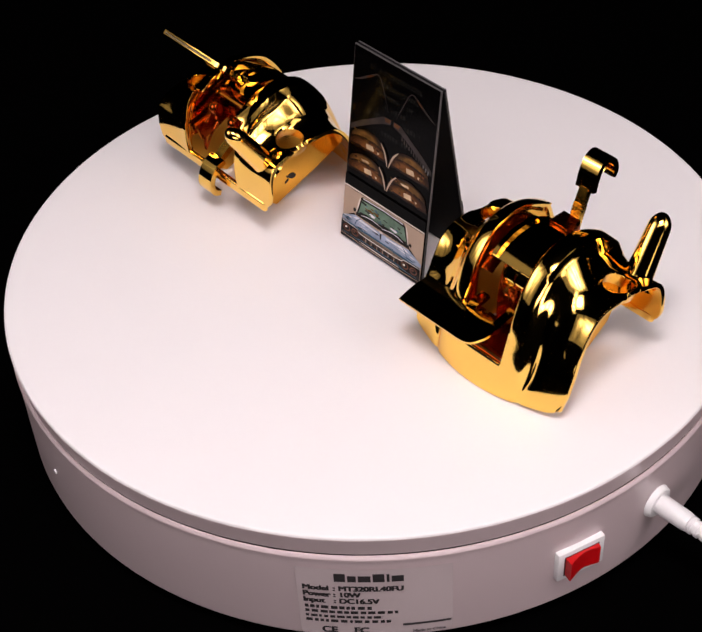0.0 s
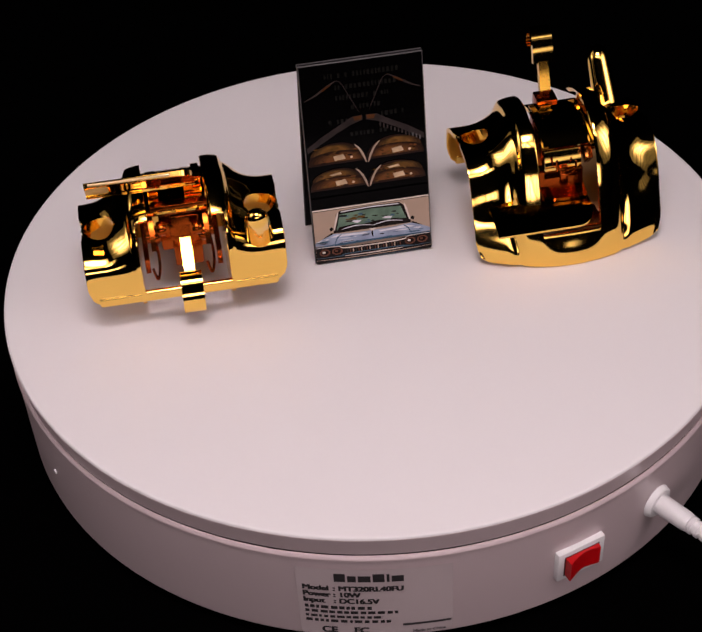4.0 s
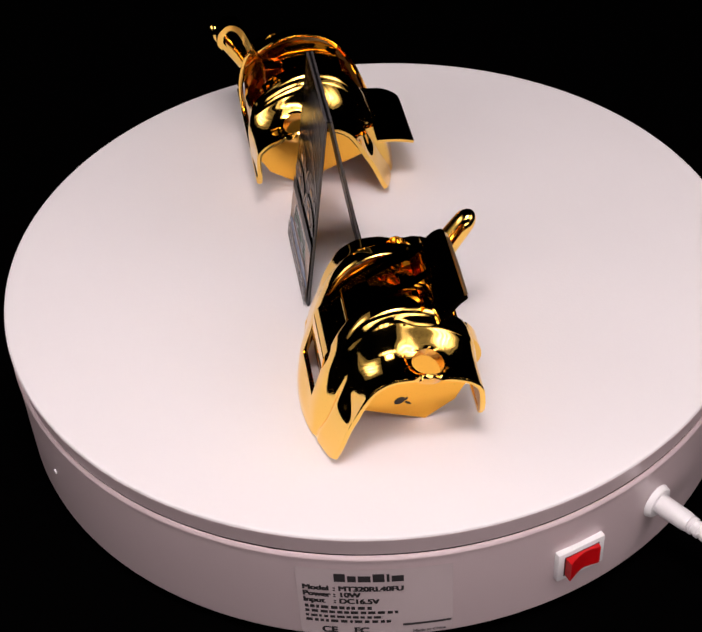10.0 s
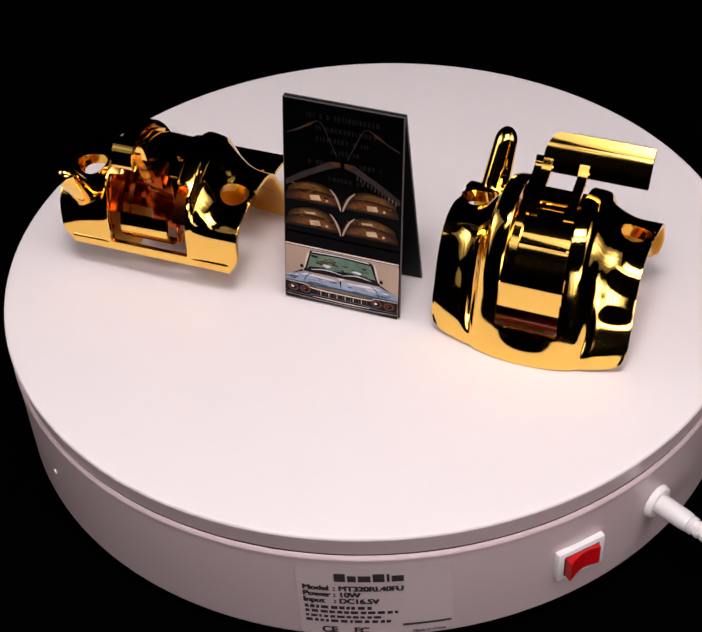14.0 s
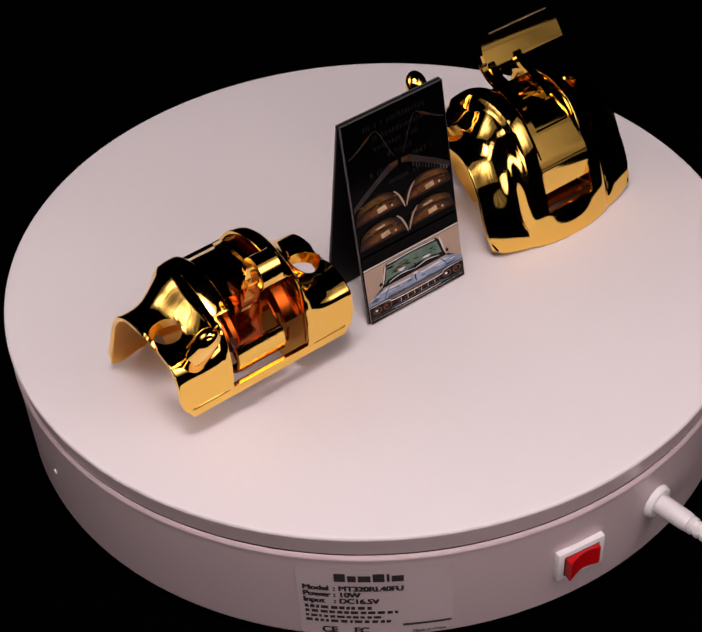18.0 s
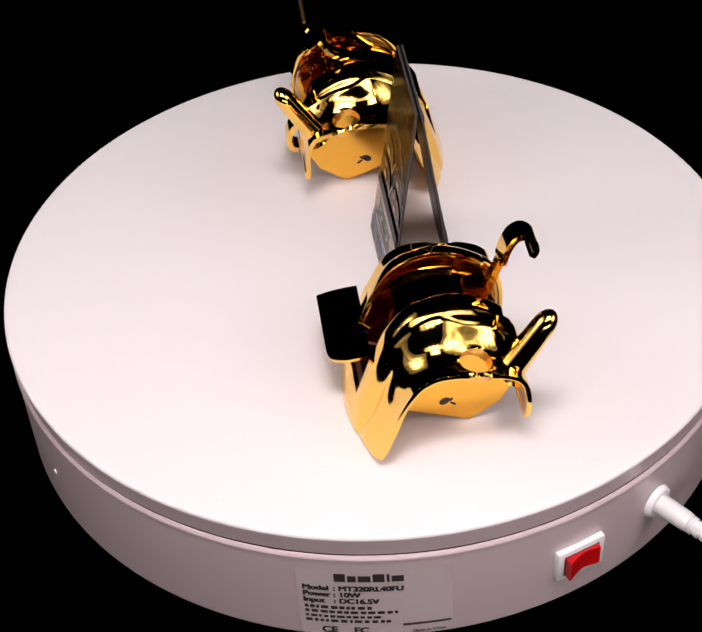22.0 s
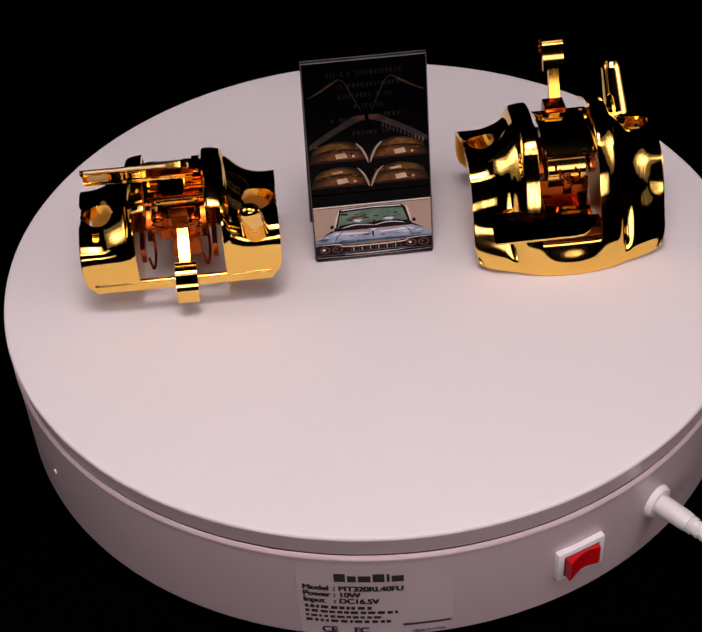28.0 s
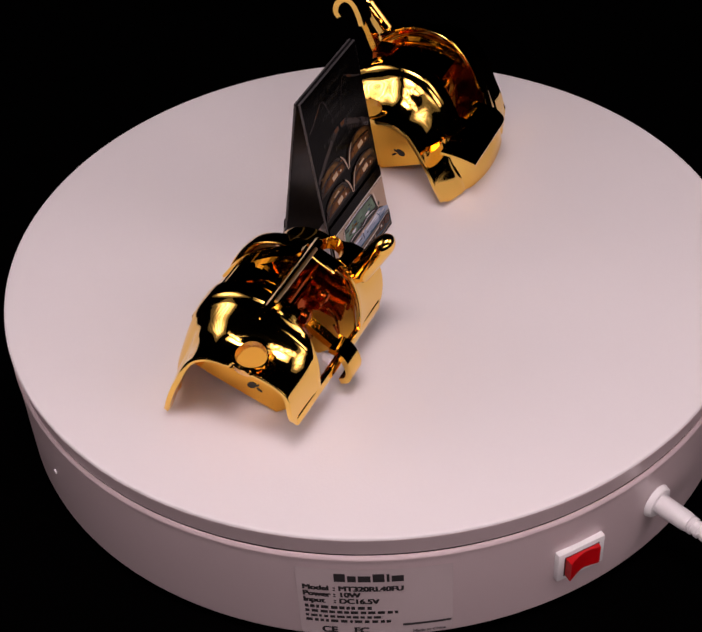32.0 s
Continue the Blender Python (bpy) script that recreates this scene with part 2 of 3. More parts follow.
def turntable():
    top = new("turntable")
    top.location = (0, 0, -0.060)
    tagged(top, "round white motorised display turntable with a red switch", "turntable")
    up = Matrix.Translation((0, 0, 0.060))

    def add(name, bm, mat, parent=top, label="", smooth=True):
        if parent is top:
            bm.transform(up)
        return part(name, bm, mat, parent, label, smooth)

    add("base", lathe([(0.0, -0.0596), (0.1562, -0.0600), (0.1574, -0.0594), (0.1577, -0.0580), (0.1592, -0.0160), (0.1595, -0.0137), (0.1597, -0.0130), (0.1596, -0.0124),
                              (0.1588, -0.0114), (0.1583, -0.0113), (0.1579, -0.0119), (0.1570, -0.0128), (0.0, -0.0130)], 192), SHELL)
    # black ring laid on the base: shade under the platter put into colour
    add("gap_shade_ring", lathe([(0.1500, -0.0126), (0.1540, -0.0122), (0.1581, -0.0118)], 160), GAP_SHADE)
    platter = add("platter", lathe([(0.0, -0.0106), (0.1555, -0.0108), (0.1578, -0.0108), (0.1584, -0.0102), (0.15850, -0.0098), (0.15984, -0.0020), (0.1600, -0.0012), (0.1599, -0.0005),
                                    (0.1595, -0.0001), (0.1590, 0.0), (0.0, 0.0)], 256), PLATTER, label="smooth matte white disc")
    # darker ring laid over the platter's side, with that side's shade in its colour
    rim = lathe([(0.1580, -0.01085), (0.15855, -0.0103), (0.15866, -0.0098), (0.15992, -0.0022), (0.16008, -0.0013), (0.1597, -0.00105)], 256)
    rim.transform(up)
    part("platter_shade_ring", rim, SHELL, platter)
    wrap = lambda x, y, out: up @ on_base(-91.75 + math.degrees(x / 0.1588), y, out).translation

    def flat(name, quads, mat, parent, out, label=""):
        """Rectangles (x0, y0, x1, y1) wrapped on the side; x along it from the label's middle, y the height, in metres."""
        bm = bmesh.new()
        for x0, y0, x1, y1 in quads:
            n = max(1, int((x1 - x0) / 0.003))
            cols = [[bm.verts.new(wrap(x0 + (x1 - x0) * i / n, y, out)) for y in (y0, y1)] for i in range(n + 1)]
            for a, b in zip(cols, cols[1:]):
                bm.faces.new((a[0], b[0], b[1], a[1]))
        return part(name, bm, mat, parent, label, smooth=False)

    label = flat("rating_label", [(-0.0297, -0.0578, 0.0297, -0.0178)], LABEL, top, 0.0004, "silvery rating label with black print")

    def inscription(text, x, y, size, bold=0.0):
        """Printed characters; bold ones are struck several times, a little apart."""
        cu = bpy.data.curves.new("inscription", "FONT")
        cu.body, cu.size = text, size
        tmp = bpy.data.objects.new("inscription", cu)
        flat_me = bpy.data.meshes.new_from_object(tmp)
        bpy.data.objects.remove(tmp)
        verts, faces = [], []
        strikes = ((-1, -0.6), (1, -0.6), (-1, 0.6), (1, 0.6), (0, 0)) if bold else ((0, 0),)
        for k, (dx, dy) in enumerate(strikes):
            n = len(verts)
            verts += [wrap(x + v.co.x + dx * bold, y + v.co.y + dy * bold, 0.0007 + 0.00001 * k) for v in flat_me.vertices]
            faces += [[n + i for i in f.vertices] for f in flat_me.polygons]
        me = bpy.data.meshes.new("inscription")
        me.from_pydata(verts, [], faces)
        me.materials.append(INK)
        ob = new("inscription", me)
        ob.parent = label
        return ob

    for row, (key, value) in enumerate((("Model", "MT320RL40FU"), ("Power", "10W"), ("Input", "DC16.5V"))):
        y = -0.0303 - 0.0038 * row
        inscription(key, -0.0275, y, 0.0040, 0.00024)
        inscription(":", -0.0158, y, 0.0040, 0.00024)
        inscription(value, -0.0137, y, 0.0040, 0.00024)
    inscription("CE", -0.0212, -0.0562, 0.0050, 0.00025)
    inscription("FC", -0.0088, -0.0562, 0.0050, 0.00025)
    inscription("Made in China", 0.0140, -0.0568, 0.0022, 0.00006)
    # maker's mark: plain shapes
    mark, x = [], -0.0151
    for w, h in ((0.0056, 0.0056), (0.0042, 0.0042), (0.0062, 0.0042), (0.0058, 0.0056), (0.0014, 0.0054), (0.0060, 0.0042)):
        mark.append((x, -0.0249, x + w * 0.76, -0.0249 + h * 0.85))
        x += w * 0.76 + 0.0008
    flat("printed_mark", mark, INK, label, 0.00065)
    rng = random.Random(4)
    for y, x1, h in ((-0.0417, -0.0015, 0.0019), (-0.0444, 0.0085, 0.0017), (-0.0472, 0.0025, 0.0015), (-0.0500, 0.0056, 0.0017)):
        bars, x = [], -0.0272
        while x < x1:
            w = rng.uniform(0.0010, 0.0030)
            bars.append((x, y, min(x + w, x1), y + h))
            x += w + rng.uniform(0.0005, 0.0011)
        tagged(flat("printed_line", bars, INK, label, 0.00065), kind="stuff")
    flat("printed_line", [(0.0102, -0.0522, 0.0290, -0.0510)], INK, label, 0.00065)

    # rocker switch
    def side_part(name, bm, mat, angle, z, parent, label="", out=0.0):
        bm.transform(up @ on_base(angle, z, out))
        return part(name, bm, mat, parent, label)

    sw = side_part("switch_frame", block((-0.0108, -0.0078, -0.002), (0.0108, 0.0078, 0.0022), 0.0007), PLUG, -62.1, -0.0372, top, "white switch frame")
    # flat black plate: the shadow round the rocker is in its colour
    side_part("well_shade", block((-0.0080, -0.0054, 0.0016), (0.0080, 0.0054, 0.00235), 0), INK, -62.1, -0.0372, sw)
    rows = []
    for i in range(15):
        t = i / 14
        x = -0.0075 + 0.0150 * t
        h = 0.0031 + 0.0026 * abs(t - 0.56) ** 1.4 / 0.5 ** 1.4 * (1.0 if t < 0.56 else 0.45)
        rows.append([(x, -0.0050, 0.001), (x, -0.0050, h - 0.0003), (x, -0.0047, h), (x, 0.0047, h), (x, 0.0050, h - 0.0003), (x, 0.0050, 0.001)])
    bm = grid(rows, True)
    bm.verts.ensure_lookup_table()
    bm.faces.new([bm.verts[i] for i in range(6)])
    bm.faces.new([bm.verts[84 + i] for i in range(6)])
    side_part("rocker", bm, RED, -62.1, -0.0372, sw, "glossy red rocker")
    # socket, status hole
    side_part("socket_ring", lathe([(0.0042, 0.0022), (0.0060, 0.0024), (0.0068, 0.0018), (0.0074, 0.0)], 48), PLUG, -47.3, -0.0338, top)
    side_part("status_hole", lathe([(0.0, 0.0006), (0.0010, 0.0006), (0.0012, 0.0)], 20), PLUG, -148.2, -0.0359, top)
    return top, platter


TURNTABLE, PLATTER_OB = turntable()


def power_plug():
    """A straight plug in the socket, and its cable that runs on over the table."""
    top = new("power_cable")
    m = on_base(-47.3, -0.0338, 0.0)
    top.matrix_world = m
    tagged(top, "white straight power plug and cable in the turntable's socket", "power cable")
    part("plug", lathe([(0.0, 0.002), (0.0038, 0.002), (0.0041, 0.003), (0.0043, 0.005), (0.0041, 0.0150), (0.0037, 0.0170), (0.0031, 0.0172), (0.0, 0.0172)], 40), PLUG, top)
    sleeve = part("strain_relief", lathe([(0.0, 0.016), (0.0031, 0.016), (0.0027, 0.030), (0.0021, 0.034), (0.0, 0.034)], 28), PLUG, top)
    for i in range(4):
        z = 0.0184 + 0.0030 * i
        part("relief_rib", lathe([(0.0026, z - 0.0009), (0.0037 - 0.0002 * i, z - 0.0007), (0.0037 - 0.0002 * i, z + 0.0007), (0.0026, z + 0.0009)], 24), PLUG, sleeve)
    part("cable", wire([(0, 0, 0.033), (0.002, -0.004, 0.050), (0.006, -0.016, 0.080), (0.012, -0.0275, 0.115), (0.02, -0.0285, 0.20), (0.05, -0.0285, 0.45)], 0.0018, 12), PLUG, top)


power_plug()


# ---- castings ----
END = ((-33.4, 3.0), (-31.8, 8.0), (-29.6, 14.0), (-27.1, 20.0), (-24.4, 26.5), (-21.2, 32.8), (-16.8, 38.8), (-10, 42.2), (-1, 42.3), (8, 41.2), (15, 39.4), (20.3, 36.6), (23, 31), (23.4, 0.0))
MID = ((-41.2, 0.3), (-40.6, 5.5), (-37.6, 13), (-34.2, 23), (-29.8, 34), (-24, 44.5), (-16.2, 52.2), (-6, 55.8), (3, 55), (11, 51.4), (18, 46), (22.8, 39.5), (24.3, 30), (23.8, 0.0))
U0, U1 = -41.6, 40.8
RISE = ((0.0, 1.0), (13.0, 1.0), (17.0, 0.965), (20.0, 0.87), (23.0, 0.66), (26.0, 0.40), (29.0, 0.20), (33.0, 0.06), (37.0, 0.01), (44.0, 0.0))


def rise(u):
    """How far the shell has swollen from its end section to its middle one: an even curve through RISE."""
    d = abs(u + 0.75)
    i = max(k for k in range(len(RISE) - 1) if RISE[k][0] <= d)
    (x0, y0), (x1, y1) = RISE[i], RISE[i + 1]
    slope = lambda k: 0.0 if k in (0, len(RISE) - 1) else (RISE[k + 1][1] - RISE[k - 1][1]) / (RISE[k + 1][0] - RISE[k - 1][0])
    h, t = x1 - x0, (d - x0) / (x1 - x0)
    return ((2 * t ** 3 - 3 * t * t + 1) * y0 + (t ** 3 - 2 * t * t + t) * h * slope(i) + (3 * t * t - 2 * t ** 3) * y1 + (t ** 3 - t * t) * h * slope(i + 1))


def skirt(u):
    """How far the foot of the long side stands out: bowed between the necks, straight and receding beyond them."""
    d = abs(u + 0.75)
    return 1 - 0.30 * (d / 21) ** 2 if d < 21 else max(0.0, 0.70 * (41 - d) / 20)


def section(u, short):
    """Points (w, z) over the shell from the long skirt to the short one at u, in millimetres; short: height of the short skirt's edge."""
    b = rise(u)
    groove = math.exp(-((u + 24.5) / 2.0) ** 2) + math.exp(-((u - 22.8) / 2.0) ** 2)
    edge = max(0.0, (abs(u + 0.75) - 35.5) / 5.7)
    pts = []
    n = len(END)
    for k in range(n):
        e, m = Vector(END[k]), Vector(MID[k])
        low = rise(-0.75 + 1.10 * abs(u + 0.75)) if k > 7 and abs(u + 0.75) > 20 else b if k > 3 else skirt(u) if k < 2 else max(b, (0.92, 0.80)[k - 2] * skirt(u))
        p = e.lerp(m, low)
        p.x += groove * (0.7, 1.0, 1.8, 1.8, 1.4, 0.7)[k] if k < 6 else 0.0
        if 8 <= k <= 11:
            p.y -= 0.7 * math.exp(-((abs(u + 0.75) - 31) / 4.5) ** 2) * (1 if k < 11 else 0.5)
        if 3 < k < 12:
            p.y += 0.03 * u
        if 4 <= k <= 10:
            d = abs(u + 0.75)
            p += (p - Vector((-6, 22))).normalized() * {4: 0.4, 5: 1.2}.get(k, 2.2) * smooth01((20.3 - d) / 1.6) * smooth01((d - 11.5) / 1.2)
        if k == 0:
            p.y += 2.0 * edge * edge
        if k == n - 1:
            p.y = short + 3.2 * edge ** 3
        pts.append(p)
    return spline(pts, 6)


def bores(s):
    """Centre and direction of the two short pipes, in millimetres."""
    return [(Vector((s * u, 4.6, 42.0)), Vector((s * (0.38 if u > 0 else -0.38), 0.18, 0.91)).normalized()) for u in (32.2, -33.6)]


def shell_mesh(s, short):
    us = [U0 + (U1 - U0) * i / 130 for i in range(131)]
    round_off = lambda u, p: u * (1 - (0.055 * smooth01((13 - p.y) / 13) if p.x < -20 else 0.05 * smooth01((short + 9 - p.y) / 9) if p.x > 15 else 0.0))
    rows = [[(s * round_off(u, p) / 1000, p.x / 1000, p.y / 1000) for p in section(u, short)] for u in us]
    bm = grid(rows)
    cut = []
    for f in bm.faces:
        c = f.calc_center_median() * 1000
        u, w, z = c.x * s, c.y, c.z
        slot = -14.0 < u < 11.5 and ((w < 0 and z > 15) or (w >= 0 and z > short + 4.5))
        north = -18.5 < u < 17.5 and w > 16 and short + 4.5 < z < 50
        drilled = any(((c - o) - ax * (c - o).dot(ax)).length < 6.6 and abs((c - o).dot(ax)) < 8 for o, ax in bores(s))
        if slot or north or drilled:
            cut.append(f)
    bmesh.ops.delete(bm, geom=cut, context="FACES")
    for o, ax in bores(s):
        o = o / 1000
        radial = lambda v: (v.co - o) - ax * (v.co - o).dot(ax)
        rim = [e for e in bm.edges if e.is_boundary and all(radial(v).length < 0.0086 and abs((v.co - o).dot(ax)) < 0.008 for v in e.verts)]
        # an even round lip that follows the shell's swell
        side = ax.orthogonal().normalized()
        over = ax.cross(side)
        turn = lambda v: math.atan2(radial(v).dot(over), radial(v).dot(side))
        loop = sorted({v for e in rim for v in e.verts}, key=turn)
        wave = lambda a: [1, math.cos(a), math.sin(a), math.cos(2 * a), math.sin(2 * a)]
        fit = np.linalg.lstsq(np.array([wave(turn(v)) for v in loop]), np.array([(v.co - o).dot(ax) for v in loop]), rcond=None)[0]
        start = sum(turn(v) - 2 * math.pi * i / len(loop) for i, v in enumerate(loop)) / len(loop)
        for i, v in enumerate(loop):
            a = start + 2 * math.pi * i / len(loop)
            v.co = o + (side * math.cos(a) + over * math.sin(a)) * 0.0068 + ax * float(np.dot(fit, wave(a)))
        for _ in range(4):
            near = {e.other_vert(v) for v in loop for e in v.link_edges} - set(loop)
            near |= {e.other_vert(v) for v in near for e in v.link_edges} - set(loop)
            bmesh.ops.smooth_vert(bm, verts=list(near), factor=0.4, use_axis_x=True, use_axis_y=True, use_axis_z=True)
        tube = bmesh.ops.extrude_edge_only(bm, edges=rim)["geom"]
        for v in [g for g in tube if isinstance(g, bmesh.types.BMVert)]:
            v.co -= ax * 0.0045
        for g in tube:
            if isinstance(g, bmesh.types.BMFace):
                g.material_index = 1
    return bm


def arc_plate(s, u0, u1, a0, a1, r, thick, axis=(-6, 22), n=40):
    """A piece of a barrel about the long axis; angles from the short side over the top, in degrees."""
    rows = []
    for i in range(n + 1):
        a = radians(a0 + (a1 - a0) * i / n)
        ring = []
        for rr, u in ((r, u0), (r, u1), (r - thick, u1), (r - thick, u0)):
            ring.append((s * u / 1000, (axis[0] + rr * math.cos(a)) / 1000, (axis[1] + rr * math.sin(a)) / 1000))
        rows.append(ring)
    bm = grid(rows, True)
    bm.verts.ensure_lookup_table()
    bm.faces.new([bm.verts[i] for i in range(4)])
    bm.faces.new([bm.verts[4 * n + i] for i in range(4)])
    return bm


def plate_mesh(s, path, u0, u1, thick, corner=0.0):
    """A bent strip: path of (w, z) points, between u0 and u1."""
    pts = spline(path, 8)
    rows = []
    for i, p in enumerate(pts):
        t = (pts[min(i + 1, len(pts) - 1)] - pts[max(i - 1, 0)]).normalized()
        nrm = Vector((-t.y, t.x)) * thick / 2
        ring = []
        x = max(0.0, i / (len(pts) - 1) - 0.4) / 0.6
        v = u1 - corner * (1 - math.sqrt(max(0.0, 1 - x * x)))
        for q, u in ((p + nrm, u0), (p + nrm, v), (p - nrm, v), (p - nrm, u0)):
            ring.append((s * u / 1000, q.x / 1000, q.y / 1000))
        rows.append(ring)
    bm = grid(rows, True)
    bm.verts.ensure_lookup_table()
    n = len(pts)
    bm.faces.new([bm.verts[i] for i in range(4)])
    bm.faces.new([bm.verts[4 * (n - 1) + i] for i in range(4)])
    bmesh.ops.bevel(bm, geom=[e for e in bm.edges if e.calc_face_angle(0) > 0.9], offset=0.0006, segments=3, affect="EDGES")
    return bm


def thicken(ob, mm):
    mod = ob.modifiers.new("wall", "SOLIDIFY")
    mod.thickness, mod.offset, mod.material_offset = mm / 1000, 0, 1
    bev = ob.modifiers.new("edge", "BEVEL")
    bev.width, bev.segments, bev.limit_method, bev.angle_limit = 0.0005, 2, "ANGLE", radians(60)


def casting(s, lever_up):
    short = 16.6 if lever_up else 15.6
    top = new("plated_casting")
    shell = part("shell", shell_mesh(s, short), GOLD, top)
    shell.data.materials.append(GOLD_BOUNCE)
    thicken(shell, 2.0)
    # cross walls with a pointed foot
    for u in (18.0, -19.5):
        prof = [(-33.5, 15), (-22, 10.0), (5.0, 0.3), (17, 8.5), (22.3, 18), (22.3, 34), (18.5, 43), (10.5, 48.5), (2, 51.5), (-6, 52), (-16, 48), (-22.5, 41), (-27.5, 32)]
        bm = bmesh.new()
        a = [bm.verts.new((s * (u - 0.8) / 1000, w / 1000, z / 1000)) for w, z in prof]
        b = [bm.verts.new((s * (u + 0.8) / 1000, w / 1000, z / 1000)) for w, z in prof]
        bm.faces.new(a)
        bm.faces.new(b)
        for i in range(len(prof)):
            j = (i + 1) % len(prof)
            bm.faces.new((a[i], a[j], b[j], b[i]))
        wall = part("cross_wall", bm, GOLD_BOUNCE, top, smooth=False)
        bars = bmesh.new()
        x = s * (u + (0.95 if u > 0 else -0.95)) / 1000
        for w, z, a, b, turn in ((-4.8, 11.4, 2.3, 1.5, 0.5), (-1.6, 9.8, 1.5, 0.5, -0.6), (-2.2, 12.0, 0.9, 0.45, 0.9)):
            ring = [(w + a * math.cos(t) * math.cos(turn) - b * math.sin(t) * math.sin(turn), z + a * math.cos(t) * math.sin(turn) + b * math.sin(t) * math.cos(turn)) for t in [math.pi * i / 8 for i in range(16)]]
            bars.faces.new([bars.verts.new((x, p / 1000, q / 1000)) for p, q in ring])
        part("stamped_mark", bars, DARK, wall, smooth=False)
    # horn
    base, tip = Vector((31.0 * s, 16.8, 34.5)), Vector((29.3 * s, 34.2, 60.0))
    axis = (tip - base).normalized()
    side = Vector((1, 0, 0)) - axis * axis.x
    side.normalize()
    up = axis.cross(side)
    L = (tip - base).length
    path = []
    for i in range(25):
        t = math.sin(math.pi / 2 * i / 24)
        k = 6.3 - 1.7 * t
        if t > 0.8:
            k *= math.sqrt(max(0.0, 1 - ((t - 0.8) / 0.201) ** 2))
        if t < 0.15:
            k *= 1 + 0.35 * (1 - t / 0.15) ** 2
        path.append((tuple((base + axis * L * t) / 1000), side, up, k / 1000))
    part("horn", sweep(path, oval(1.0, 0.86, 32)), GOLD, top, "smooth pointed horn")
    # barrel: a bent plate a little below the shell, with a crease over its straight foot where the lever is raised
    b0, b1 = (-14.2, 11.7) if lever_up else (-10.5, 12.8)
    over = [(-25.6, 41.5), (-20.4, 47.2), (-13.4, 51.4), (-5.5, 53.0), (3, 52.2), (10.5, 49.0)]
    if lever_up:
        drum = part("barrel", plate_mesh(s, [(-31.7, 33.2), (-29.6, 36.6)] + over, b0, b1, 1.6), GOLD, top)
        part("barrel_foot", plate_mesh(s, [(-33.0, 22.0), (-32.7, 27.5), (-31.9, 33.0)], b0, b1, 1.6), GOLD, drum)
        part("barrel_bead", wire([(u * s / 1000, -0.0221, 0.0466) for u in (b0 + 2, -5, 4, b1 - 2)], 0.0005, 8), GOLD, drum)
    else:
        drum = part("barrel", plate_mesh(s, over[1:], b0, b1, 1.6), GOLD, top)
        for u in (b0 + 1.6, b1 - 1.4):
            part("barrel_rim", plate_mesh(s, [(w + 0.3 * (w + 6) / 20, z + 1.1) for w, z in over[1:-1]], u - 1.2, u + 1.2, 2.0), GOLD, drum)
        part("barrel_lip", plate_mesh(s, [(21.2, 22.5), (22.4, 27.5), (21.0, 33.5)], b0 + 1.5, b1, 1.6), GOLD, drum)
        part("barrel_lip_return", plate_mesh(s, [(20.9, 22.0), (18.0, 19.5), (14.0, 18.5)], b0 + 1.5, b1, 1.2), GOLD_SHADED, drum)
    # sill along the short skirt
    x0, x1 = sorted((-37.8 * s / 1000, 36.8 * s / 1000))
    part("sill", block((x0, 0.0222, short / 1000 - 0.0012), (x1, 0.0249, short / 1000 + 0.0040), 0.0013, 4), GOLD, top)
    # plate laid on the barrel for its recess; with the lever down, shade is in its colour
    a = 84 if lever_up else 60
    part("recess_plate", arc_plate(s, -6.5, 6.5, a - 8, a + 8, 32.2 if lever_up else 31.6, 1.0, n=10), GOLD if lever_up else GOLD_SHADED, drum)
    # works inside: guessed plates and blocks, with shade and gold bounce in their dark red
    # floor added to hide the platter behind the openings
    part("inner_floor", plate_mesh(s, [(-33, 14), (-28, 12.0), (-22, 11.0)] if lever_up else [(-34, 14), (-24, 10.5), (-14, 9.0)], -17.5, 16.0, 1.2), GOLD_SHADED, top)
    part("axle", wire([(-0.0165 * s, 0, 0.031), (0.0135 * s, 0, 0.031)], 0.0036, 16), GOLD_SHADED, top)
    part("inner_block", block((-0.0075, -0.008, 0.020), (0.0045, 0.010, 0.046), 0.001), GOLD_SHADED, top)
    part("inner_block", block((-0.0112, -0.004, 0.026), (0.0092, 0.006, 0.040), 0.001), GOLD_SHADED, top)
    if not lever_up:
        # guessed box behind the opening of the long side: shade in its walls' colour, a plain gold upper pocket and a
        # latch wire
        part("inner_wall", plate_mesh(s, [(-15, 9.5), (-14.5, 20), (-13, 30)], -12.5, 10.2, 1.4), GOLD_SHADED, top)
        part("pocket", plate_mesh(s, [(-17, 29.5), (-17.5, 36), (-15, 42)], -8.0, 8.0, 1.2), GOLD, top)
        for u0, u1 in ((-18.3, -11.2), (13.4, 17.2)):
            part("shade_liner", arc_plate(s, u0, u1, 22, 120, 29.0, 2.5), GOLD_SHADED, top)
        part("latch", block((-0.0018, -0.0205, 0.0270), (0.0018, -0.0185, 0.0360), 0.0005), GOLD_SHADED, top)
        part("latch_wire", wire([(-0.004 * s, -0.021, 0.041), (-0.0035 * s, -0.022, 0.036), (0.0, -0.0225, 0.034), (0.004 * s, -0.022, 0.0365), (0.0045 * s, -0.021, 0.0395)], 0.0005), GOLD_SHADED, top)
    else:
        part("inner_wall", plate_mesh(s, [(-26.5, 13.5), (-27.3, 22), (-26.6, 31)], -12.5, 10.2, 1.2), GOLD, top)
